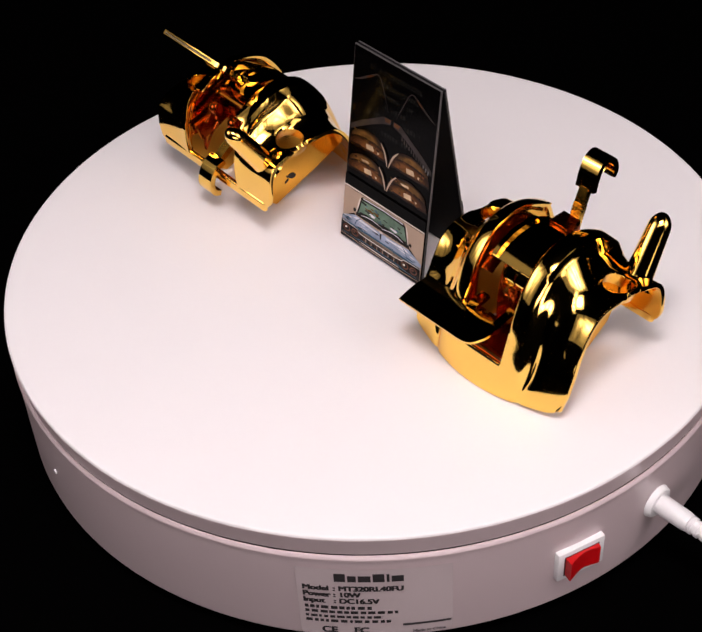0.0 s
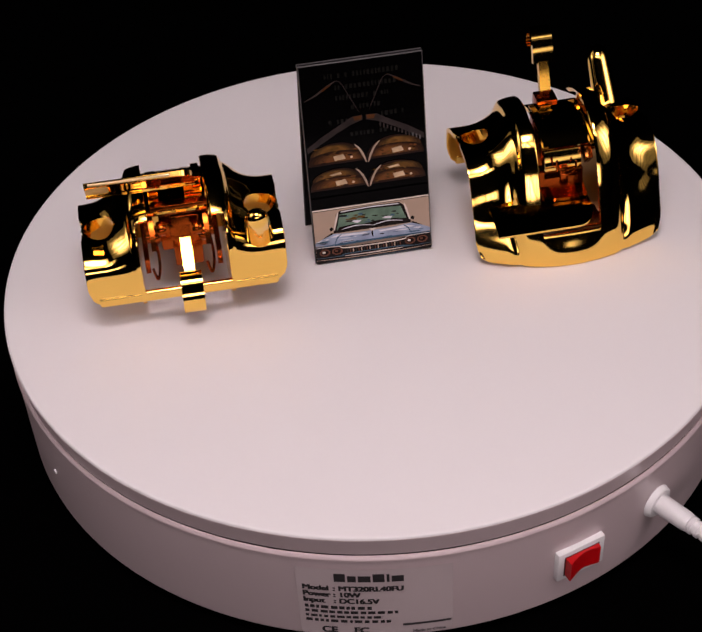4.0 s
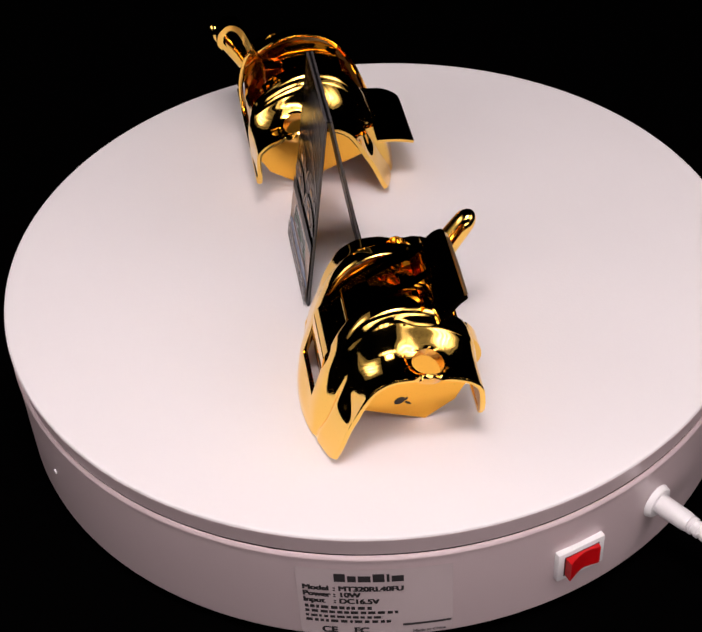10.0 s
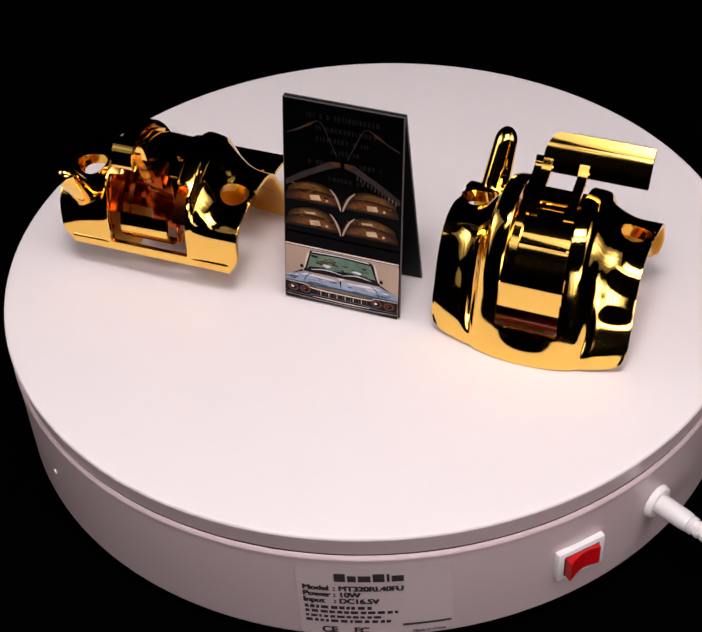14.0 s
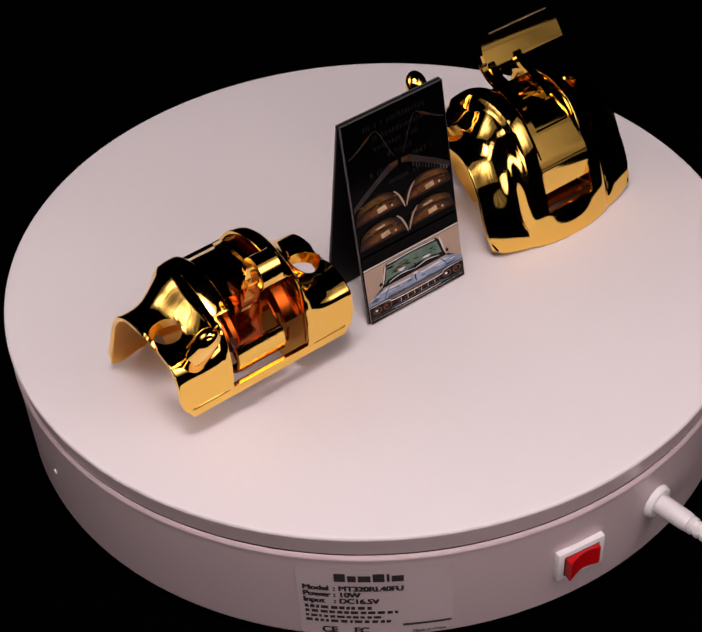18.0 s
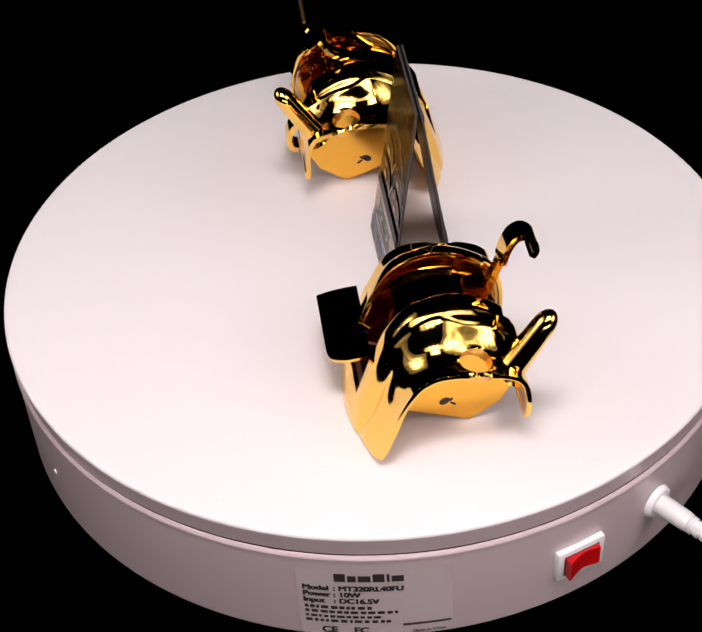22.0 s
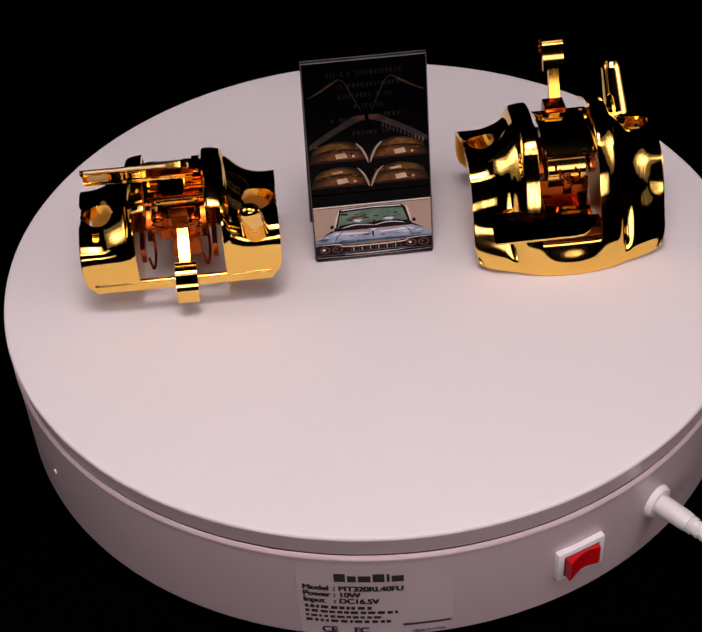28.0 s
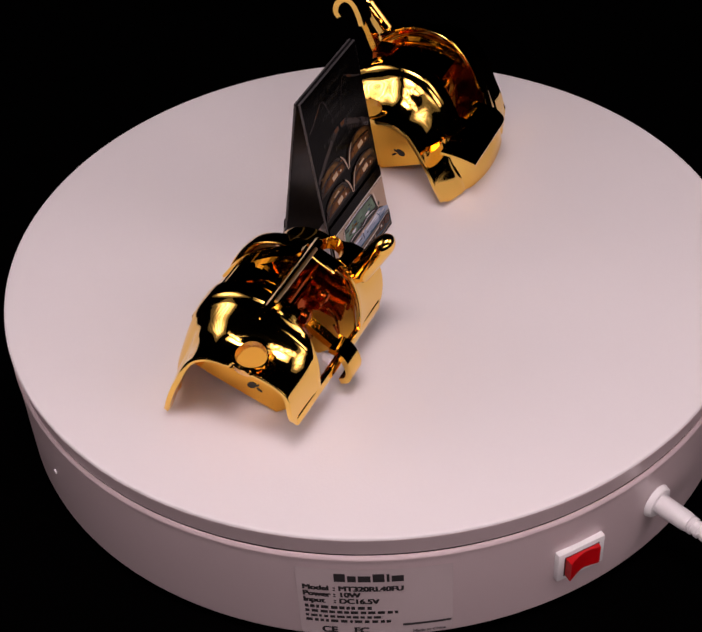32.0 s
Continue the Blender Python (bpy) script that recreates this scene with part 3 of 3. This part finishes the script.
        for u, w, z, r in ((-11.5, 10, 38, 3.4), (8.8, 10, 37, 3.4), (-8.5, 14, 44, 2.6), (6.0, 15, 43, 2.4)):
            bm = lathe([(0.0, -2.0), (r, -2.0), (r + 0.5, -1.2), (r + 0.5, 1.2), (r, 2.0), (r * 0.5, 2.0), (r * 0.5, 0.8), (0.0, 0.8)], 24)
            bm.transform(Matrix.Translation((u * s / 1000, w / 1000, z / 1000)) @ Matrix.Rotation(radians(90), 4, "Y") @ Matrix.Scale(0.001, 4))
            part("collar", bm, GOLD_SHADED, top)
        for u in (-16.0, 13.8):
            part("inner_cheek", plate_mesh(s, [(20, 30), (10, 33), (0, 40), (-8, 50)], u - 1.0, u + 1.0, 9.0), GOLD_SHADED, top)
        part("cross_bar", block((-0.014, 0.004, 0.047), (0.012, 0.010, 0.052), 0.0008), GOLD_SHADED, top)
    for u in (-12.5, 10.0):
        part("spring_wire", wire([(u * s / 1000, 0.004, 0.040), ((u + 1.5) * s / 1000, 0.016, 0.030), (u * s / 1000, 0.019, 0.022), ((u - 1.6) * s / 1000, 0.018, 0.027)], 0.0006), GOLD_SHADED, top)
        part("inner_cheek", arc_plate(s, u - 1, u + 1, 30, 132, 27.5, 8, n=24), GOLD_SHADED, top)
    # hook
    if lever_up:
        stem = [(6, 36), (13, 31), (20.5, 25.5), (24.5, 23.0)]
        crook = [(21.5, 25.0), (25.5, 23.5), (28.5, 19.5), (29.6, 15), (28.5, 11.5), (25.5, 10.0)]
        block_at = (2, 34, 10, 42)
    else:
        stem = [(10.5, 41), (14.2, 50), (18.2, 60), (21.4, 67.2)]
        crook = [(20.0, 64.0), (21.7, 70.0), (24.3, 74.7), (28.0, 76.1), (31.5, 73.3), (32.5, 69.0), (31.0, 66.3)]
        block_at = (6, 44, 14.5, 53.5)
    hook = part("hook", plate_mesh(s, crook, -3.8, 5.2, 2.6), GOLD, top)
    post = part("hook_stem", plate_mesh(s, stem, -1.6, 2.8, 2.8), GOLD_BOUNCE, hook)
    (wa, za), (wb, zb) = stem[1], stem[2]
    for i in range(7):
        t = 0.0 + 0.13 * i
        w, z, dw, dz = wa + (wb - wa) * t, za + (zb - za) * t, (wb - wa) * 0.05, (zb - za) * 0.05
        part("stem_rib", plate_mesh(s, [(w - dw, z - dz), (w, z), (w + dw, z + dz)], -1.75, 2.95, 3.1), GOLD_BOUNCE, post)
    w0, z0, w1, z1 = block_at
    x0, x1 = sorted((-5.2 * s / 1000, 4.0 * s / 1000))
    part("hook_block", block((x0, w0 / 1000, z0 / 1000), (x1, w1 / 1000, z1 / 1000), 0.0006), GOLD_SHADED, hook)
    # lever: a bent plate on two arms
    if lever_up:
        lever = part("lever_plate", plate_mesh(s, [(8.7, 60.6), (9.6, 63.2), (12.2, 66.9), (14.9, 70.3), (18.2, 73.2)], -36.2, 7.4, 2.0, 6.0), GOLD, top)
        # wire added along the plate's upper edge as its bright highlight line
        part("lever_glint", wire([(-0.0345 * s, 0.0184, 0.0733), (-0.02 * s, 0.0186, 0.0734), (-0.002 * s, 0.0184, 0.0733)], 0.0006, 10), EDGE_GLINT, lever)
        part("lever_strap", plate_mesh(s, [(-29.5, 37.5), (-24.6, 44.0), (-18, 50.6), (-10, 55.4), (-2, 58.6), (5, 60.8), (9.0, 63.4), (10.6, 66.0)], 7.0, 10.2, 1.8), GOLD, lever)
        for u in (5.0, -10.0):
            part("lever_arm", plate_mesh(s, [(-12, 53.2), (-3, 58.0), (5, 60.8), (10.4, 65.0)], u - 2.0, u + 2.0, 2.2), GOLD, lever)
    else:
        lever = part("lever_plate", plate_mesh(s, [(-31.0, 28.0), (-36.5, 27.6), (-42.0, 26.7), (-47.4, 25.2)], -35.8, 7.0, 1.3, 9.0), GOLD, top)
        for u in (5.0, -10.0):
            part("lever_arm", plate_mesh(s, [(-24, 29.5), (-28, 28.6), (-32, 27.8), (-35, 27.0)], u - 2.0, u + 2.0, 2.2), GOLD, lever)
    return top


CAST_A = casting(1, False)
CAST_A.matrix_world = pose(0.0693, -0.0525, 0, 0, 0, -49.5)
tagged(CAST_A, "polished gold-plated metal casting with its lever folded down", "metal casting", "gold castings on the platter")
CAST_B = casting(-1, True)
CAST_B.matrix_world = pose(-0.0504, 0.0621, 0, 0, 0, 129.5)
tagged(CAST_B, "polished gold-plated metal casting with its lever raised", "metal casting", "gold castings on the platter")


# ---- tent card ----
def tent_card():
    top = new("tent_card")
    H, W, D = 0.0928, 0.026, 0.0130
    slope = math.atan2(D, H)
    length = math.hypot(D, H)
    part("fold", block((-W, -0.0013, H - 0.0012), (W, 0.0013, H - 0.0002), 0.0002, 1), CARD_BACK, top, smooth=False)
    for side in (1, -1):
        # panel space: x across, y down the slope, z outwards
        down = Vector((0, side * math.sin(slope), -math.cos(slope)))
        out = Vector((0, side * math.cos(slope), math.sin(slope)))
        x = Vector((-side, 0, 0))
        M = Matrix(((x.x, down.x, out.x, 0), (x.y, down.y, out.y, side * 0.0013), (x.z, down.z, out.z, H), (0, 0, 0, 1)))

        def add(name, bm, mat, parent, label=""):
            bm.transform(M)
            return part(name, bm, mat, parent, label, smooth=False)

        panel = add("panel", block((-W, 0, -0.0009), (W, length - 0.0004, 0), 0.0002, 1), CARD_EDGE, top)
        add("inner_face", block((-W + 0.0004, 0.0004, -0.0011), (W - 0.0004, length - 0.0010, -0.0008), 0), CARD_BACK, panel)
        level = [0]

        def shape(name, points, mat, parent, rise_by=1):
            """A printed area: points across (0 to 1) and down (0 to 1) the panel."""
            level[0] += rise_by
            bm = bmesh.new()
            bm.faces.new([bm.verts.new(((x - 0.5) * 2 * W, y * length, 0.00008 + 0.000008 * level[0])) for x, y in points])
            return add(name, bm, mat, parent)

        def box(name, x0, y0, x1, y1, mat, parent):
            return shape(name, ((x0, y0), (x1, y0), (x1, y1), (x0, y1)), mat, parent)

        def stroke(name, pts, wide, mat, parent):
            """A thin printed line with tapering ends."""
            pts = spline([Vector(q) for q in pts], 6)
            left, right = [], []
            for i, q in enumerate(pts):
                t = (pts[min(i + 1, len(pts) - 1)] - pts[max(i - 1, 0)]).normalized()
                k = wide * (0.35 + 0.65 * math.sin(math.pi * i / (len(pts) - 1)))
                nv = Vector((-t.y * 1.8, t.x)) * k
                left.append(q + nv)
                right.append(q - nv)
            return shape(name, left + right[::-1], mat, parent)

        face = box("printed_face", 0.008, 0.004, 0.992, 0.995, CARD, panel)
        rng = random.Random(7)
        for y, x0, x1, h in ((0.052, 0.20, 0.80, 0.024), (0.110, 0.28, 0.76, 0.022), (0.160, 0.28, 0.72, 0.022), (0.212, 0.40, 0.62, 0.022), (0.275, 0.21, 0.38, 0.022), (0.262, 0.64, 0.83, 0.022), (0.345, 0.38, 0.66, 0.020)):
            x = x0
            while x < x1:
                w = rng.uniform(0.012, 0.026)
                box("letter_bar", x, y, x + w, y + h, DIM_PRINT, face)
                level[0] -= 1
                x += w + rng.uniform(0.010, 0.016) + (0.03 if rng.random() < 0.15 else 0)
            level[0] += 1
        # two arched wings that meet over the domes
        for sgn in (1, -1):
            q = lambda pts: tuple((0.5 + sgn * (x - 0.5), y) for x, y in pts)
            stroke("printed_curve", q(((0.03, 0.168), (0.12, 0.145), (0.22, 0.110), (0.29, 0.088))), 0.0050, GREY_PRINT, face)
            stroke("printed_curve", q(((0.17, 0.130), (0.21, 0.116), (0.25, 0.104))), 0.0050, BRONZE_STEPS[1], face)
            stroke("printed_curve", q(((0.27, 0.090), (0.33, 0.100), (0.40, 0.180), (0.46, 0.250))), 0.0020, GREY_PRINT, face)
            shape("printed_ribbon", q(((0.02, 0.398), (0.14, 0.352), (0.27, 0.312), (0.40, 0.270), (0.485, 0.268), (0.485, 0.292), (0.40, 0.306), (0.27, 0.342), (0.14, 0.384), (0.02, 0.424))), GREY_PRINT, face)
            shape("printed_ribbon", q(((0.41, 0.272), (0.48, 0.270), (0.475, 0.288), (0.42, 0.292))), BRONZE_STEPS[2], face)
        for i in range(12):
            x = 0.62 + 0.029 * i
            box("letter_bar", x, 0.316 + 0.0082 * i, x + 0.013, 0.336 + 0.0082 * i, CARD_EDGE if i > 8 else GREY_PRINT, face)
            level[0] -= 1
        level[0] += 1
        # four polished domes
        half = lambda cx, cy, rx, ry, a0=0, a1=180: [(cx + rx * math.cos(radians(a0 + (a1 - a0) * i / 16)), cy - ry * math.sin(radians(a0 + (a1 - a0) * i / 16))) for i in range(17)]
        first = level[0]
        for cy, ry in ((0.492, 0.105), (0.618, 0.104)):
            for cx, sgn in ((0.255, 1), (0.735, -1)):
                rx = 0.240
                level[0] = first if cy < 0.55 else first + 26
                shape("printed_dome", half(cx, cy, rx, ry), BRONZE_DARK, face)
                for k, mat in enumerate(OLIVE_STEPS):
                    shape("dome_sheen", half(cx - 0.025 * sgn, cy - 0.046 - 0.004 * k, (0.80 - 0.12 * k) * rx, (0.50 - 0.06 * k) * ry), mat, face)
                shape("dome_shade", half(cx, cy - 0.030, 0.92 * rx, 0.34 * ry), BRONZE_DARK, face)
                for k, mat in enumerate(BRONZE_STEPS):
                    shape("dome_shade", half(cx + 0.012 * k * sgn * 0.5, cy - 0.010 - 0.001 * k, (0.93 - 0.11 * k) * rx, (0.50 - 0.045 * k) * ry), mat, face)
                for k in range(22):
                    x, y = cx + rng.uniform(-0.18, 0.18), cy - rng.uniform(0.012, 0.086)
                    w, h = rng.uniform(0.006, 0.030), rng.uniform(0.002, 0.006)
                    shape("dome_sheen", ((x - w, y), (x - 0.3 * w, y - h), (x + w, y - 0.4 * h), (x + 0.5 * w, y + h)), (BRONZE_DARK, OLIVE, BRONZE_STEPS[1], BRONZE_STEPS[3])[k % 4], face)
                shape("dome_glint", ((cx - 0.030, cy - 0.040), (cx + 0.052, cy - 0.046), (cx + 0.070, cy - 0.022), (cx - 0.020, cy - 0.017)), BRONZE_LIGHT, face)
                shape("dome_glint", ((cx - 0.075, cy - 0.078), (cx + 0.015, cy - 0.084), (cx + 0.030, cy - 0.074), (cx - 0.055, cy - 0.070)), OLIVE if cy < 0.55 else BRONZE_LIGHT, face)
                shape("dome_glint", [(cx + 0.118 + 0.012 * math.cos(a), cy - 0.026 + 0.006 * math.sin(a)) for a in [math.pi * i / 4 for i in range(8)]], BRONZE_LIGHT, face)
        for y in (0.415, 0.538):
            stroke("printed_curve", ((0.400, y - 0.012), (0.445, y + 0.018), (0.478, y + 0.060), (0.492, y + 0.088)), 0.0050, BEIGE, face)
            stroke("printed_curve", ((0.610, y - 0.012), (0.560, y + 0.018), (0.524, y + 0.060), (0.508, y + 0.088)), 0.0050, BEIGE, face)
        box("printed_band", 0.012, 0.655, 0.988, 0.712, CARD, face)
        box("printed_rule", 0.012, 0.712, 0.988, 0.719, CREAM, face)
        photo = box("car_photo", 0.012, 0.722, 0.988, 0.992, BEIGE, panel)
        shape("car_roof", ((0.205, 0.748), (0.24, 0.731), (0.50, 0.726), (0.74, 0.731), (0.775, 0.748), (0.835, 0.846), (0.17, 0.846)), CAR_DARK, photo)
        shape("roof_sheen", ((0.25, 0.735), (0.50, 0.730), (0.73, 0.735), (0.74, 0.740), (0.50, 0.735), (0.24, 0.740)), CAR_SHEEN, photo)
        shape("car_glass", ((0.235, 0.750), (0.50, 0.742), (0.748, 0.750), (0.800, 0.832), (0.50, 0.842), (0.200, 0.832)), CAR_GLASS, photo)
        for i in range(26):
            x, y = rng.uniform(0.25, 0.72), rng.uniform(0.757, 0.826)
            w, h = rng.uniform(0.012, 0.050), rng.uniform(0.002, 0.007)
            shape("glass_sheen", ((x - w, y), (x - 0.4 * w, y - h), (x + w, y - 0.5 * h), (x + 0.6 * w, y + h)), (CAR_DARK, CAR_DEEP, GREY_PRINT, OLIVE, CAR_SHEEN)[i % 5], photo)
        shape("dashboard", ((0.225, 0.815), (0.34, 0.808), (0.42, 0.816), (0.56, 0.806), (0.66, 0.814), (0.79, 0.816), (0.805, 0.833), (0.50, 0.843), (0.200, 0.833)), CAR_DARK, photo)
        stroke("wiper", ((0.24, 0.830), (0.36, 0.818), (0.50, 0.826)), 0.0022, CAR_SHEEN, photo)
        stroke("wiper", ((0.50, 0.830), (0.63, 0.817), (0.76, 0.827)), 0.0022, CAR_SHEEN, photo)
        for sgn in (1, -1):
            q = lambda pts: tuple((0.5 + sgn * (x - 0.5), y) for x, y in pts)
            stroke("car_pillar", q(((0.222, 0.738), (0.205, 0.770), (0.180, 0.828))), 0.0045, CREAM, photo)
            shape("car_mirror", q(((0.140, 0.818), (0.160, 0.808), (0.176, 0.822), (0.150, 0.832))), CAR_DARK, photo)
            shape("car_wing", q(((0.012, 0.890), (0.10, 0.858), (0.16, 0.838), (0.175, 0.850), (0.10, 0.885), (0.012, 0.902))), CAR_DARK, photo)
        shape("car_bonnet", ((0.17, 0.846), (0.30, 0.852), (0.50, 0.855), (0.70, 0.852), (0.83, 0.846), (0.93, 0.868), (0.988, 0.884), (0.988, 0.900), (0.75, 0.908), (0.25, 0.908), (0.012, 0.900), (0.012, 0.884), (0.07, 0.868)), CAR_BLUE, photo)
        shape("bonnet_sheen", ((0.20, 0.852), (0.44, 0.860), (0.46, 0.868), (0.14, 0.864)), CAR_SHEEN, photo)
        shape("bonnet_sheen", ((0.55, 0.861), (0.78, 0.853), (0.86, 0.866), (0.57, 0.869)), CAR_SHEEN, photo)
        for i in range(30):
            x = rng.uniform(0.05, 0.95)
            y = 0.868 + rng.uniform(0, 0.034)
            w, h = rng.uniform(0.015, 0.075), rng.uniform(0.0012, 0.0045)
            shape("bonnet_sheen", ((x - w, y), (x - 0.2 * w, y - h), (min(x + w, 0.985), y - 0.3 * h), (x + 0.5 * w, y + h)), (CAR_SHEEN, CAR_DEEP, CAR_BLUE, CAR_DARK)[i % 4], photo)
        for sgn in (1, -1):
            stroke("bonnet_crease", [(0.5 + sgn * (x - 0.5), y) for x, y in ((0.24, 0.850), (0.20, 0.868), (0.175, 0.900))], 0.0028, CAR_DEEP, photo)
        stroke("bonnet_crease", ((0.50, 0.846), (0.495, 0.866), (0.50, 0.890)), 0.004, CAR_DARK, photo)
        shape("bonnet_badge", ((0.47, 0.843), (0.53, 0.843), (0.51, 0.855), (0.49, 0.855)), CREAM, photo)
        shape("car_stripe", ((0.012, 0.902), (0.25, 0.899), (0.50, 0.898), (0.75, 0.899), (0.988, 0.902), (0.988, 0.908), (0.75, 0.910), (0.50, 0.908), (0.25, 0.910), (0.012, 0.908)), CAR_DEEP, photo)
        shape("car_front", ((0.012, 0.908), (0.22, 0.912), (0.30, 0.920), (0.70, 0.920), (0.78, 0.912), (0.988, 0.908), (0.988, 0.993), (0.012, 0.993)), CAR_DARK, photo)
        for pts, wide, mat in ((((0.012, 0.909), (0.20, 0.912), (0.255, 0.925), (0.50, 0.928), (0.745, 0.925), (0.80, 0.912), (0.988, 0.909)), 0.0030, CREAM),
                               (((0.012, 0.964), (0.23, 0.966), (0.27, 0.958), (0.73, 0.958), (0.77, 0.966), (0.988, 0.964)), 0.0022, CAR_DEEP),
                               (((0.25, 0.968), (0.50, 0.970), (0.75, 0.968)), 0.0026, CREAM),
                               (((0.012, 0.975), (0.25, 0.980), (0.50, 0.981), (0.75, 0.980), (0.988, 0.975)), 0.0020, BEIGE),
                               (((0.10, 0.988), (0.50, 0.990), (0.90, 0.988)), 0.0016, CAR_DEEP)):
            stroke("chrome_line", pts, wide, mat, photo)
        for i in range(20):
            box("grille_bar", 0.275 + 0.0235 * i, 0.933, 0.283 + 0.0235 * i, 0.953, (GREY_PRINT, CAR_LAMP, BEIGE)[i % 3], photo)
            level[0] -= 1
        level[0] += 1
        for cx in (0.085, 0.190, 0.810, 0.915):
            shape("headlight", [(cx + 0.046 * math.cos(a), 0.937 + 0.019 * math.sin(a)) for a in [2 * math.pi * i / 14 for i in range(14)]], CAR_LAMP, photo)
            shape("headlight", [(cx + 0.032 * math.cos(a), 0.937 + 0.013 * math.sin(a)) for a in [2 * math.pi * i / 12 for i in range(12)]], BRONZE_DARK, photo)
            shape("headlight", [(cx + 0.014 * math.cos(a) - 0.008, 0.935 + 0.006 * math.sin(a)) for a in [2 * math.pi * i / 8 for i in range(8)]], CREAM if cx in (0.085, 0.810) else CAR_LAMP, photo)
    return top


TENT = tent_card()
TENT.matrix_world = pose(0.01475, 0.0105, 0, 0, 0, -49.9)
tagged(TENT, "black folded tent card with printed car picture", "tent card")


# ---- turning ----
RATE = 14.815  # degrees a second


def motions():
    steps = [i * 0.4 for i in range(81)]
    for ob in (CAST_A, CAST_B, TENT):
        rest = ob.matrix_world.copy()
        walk(ob, [(t, Matrix.Rotation(radians(RATE * t), 4, "Z") @ rest) for t in steps])
    walk(PLATTER_OB, [(t, Matrix.Rotation(radians(RATE * t), 4, "Z")) for t in steps])


motions()
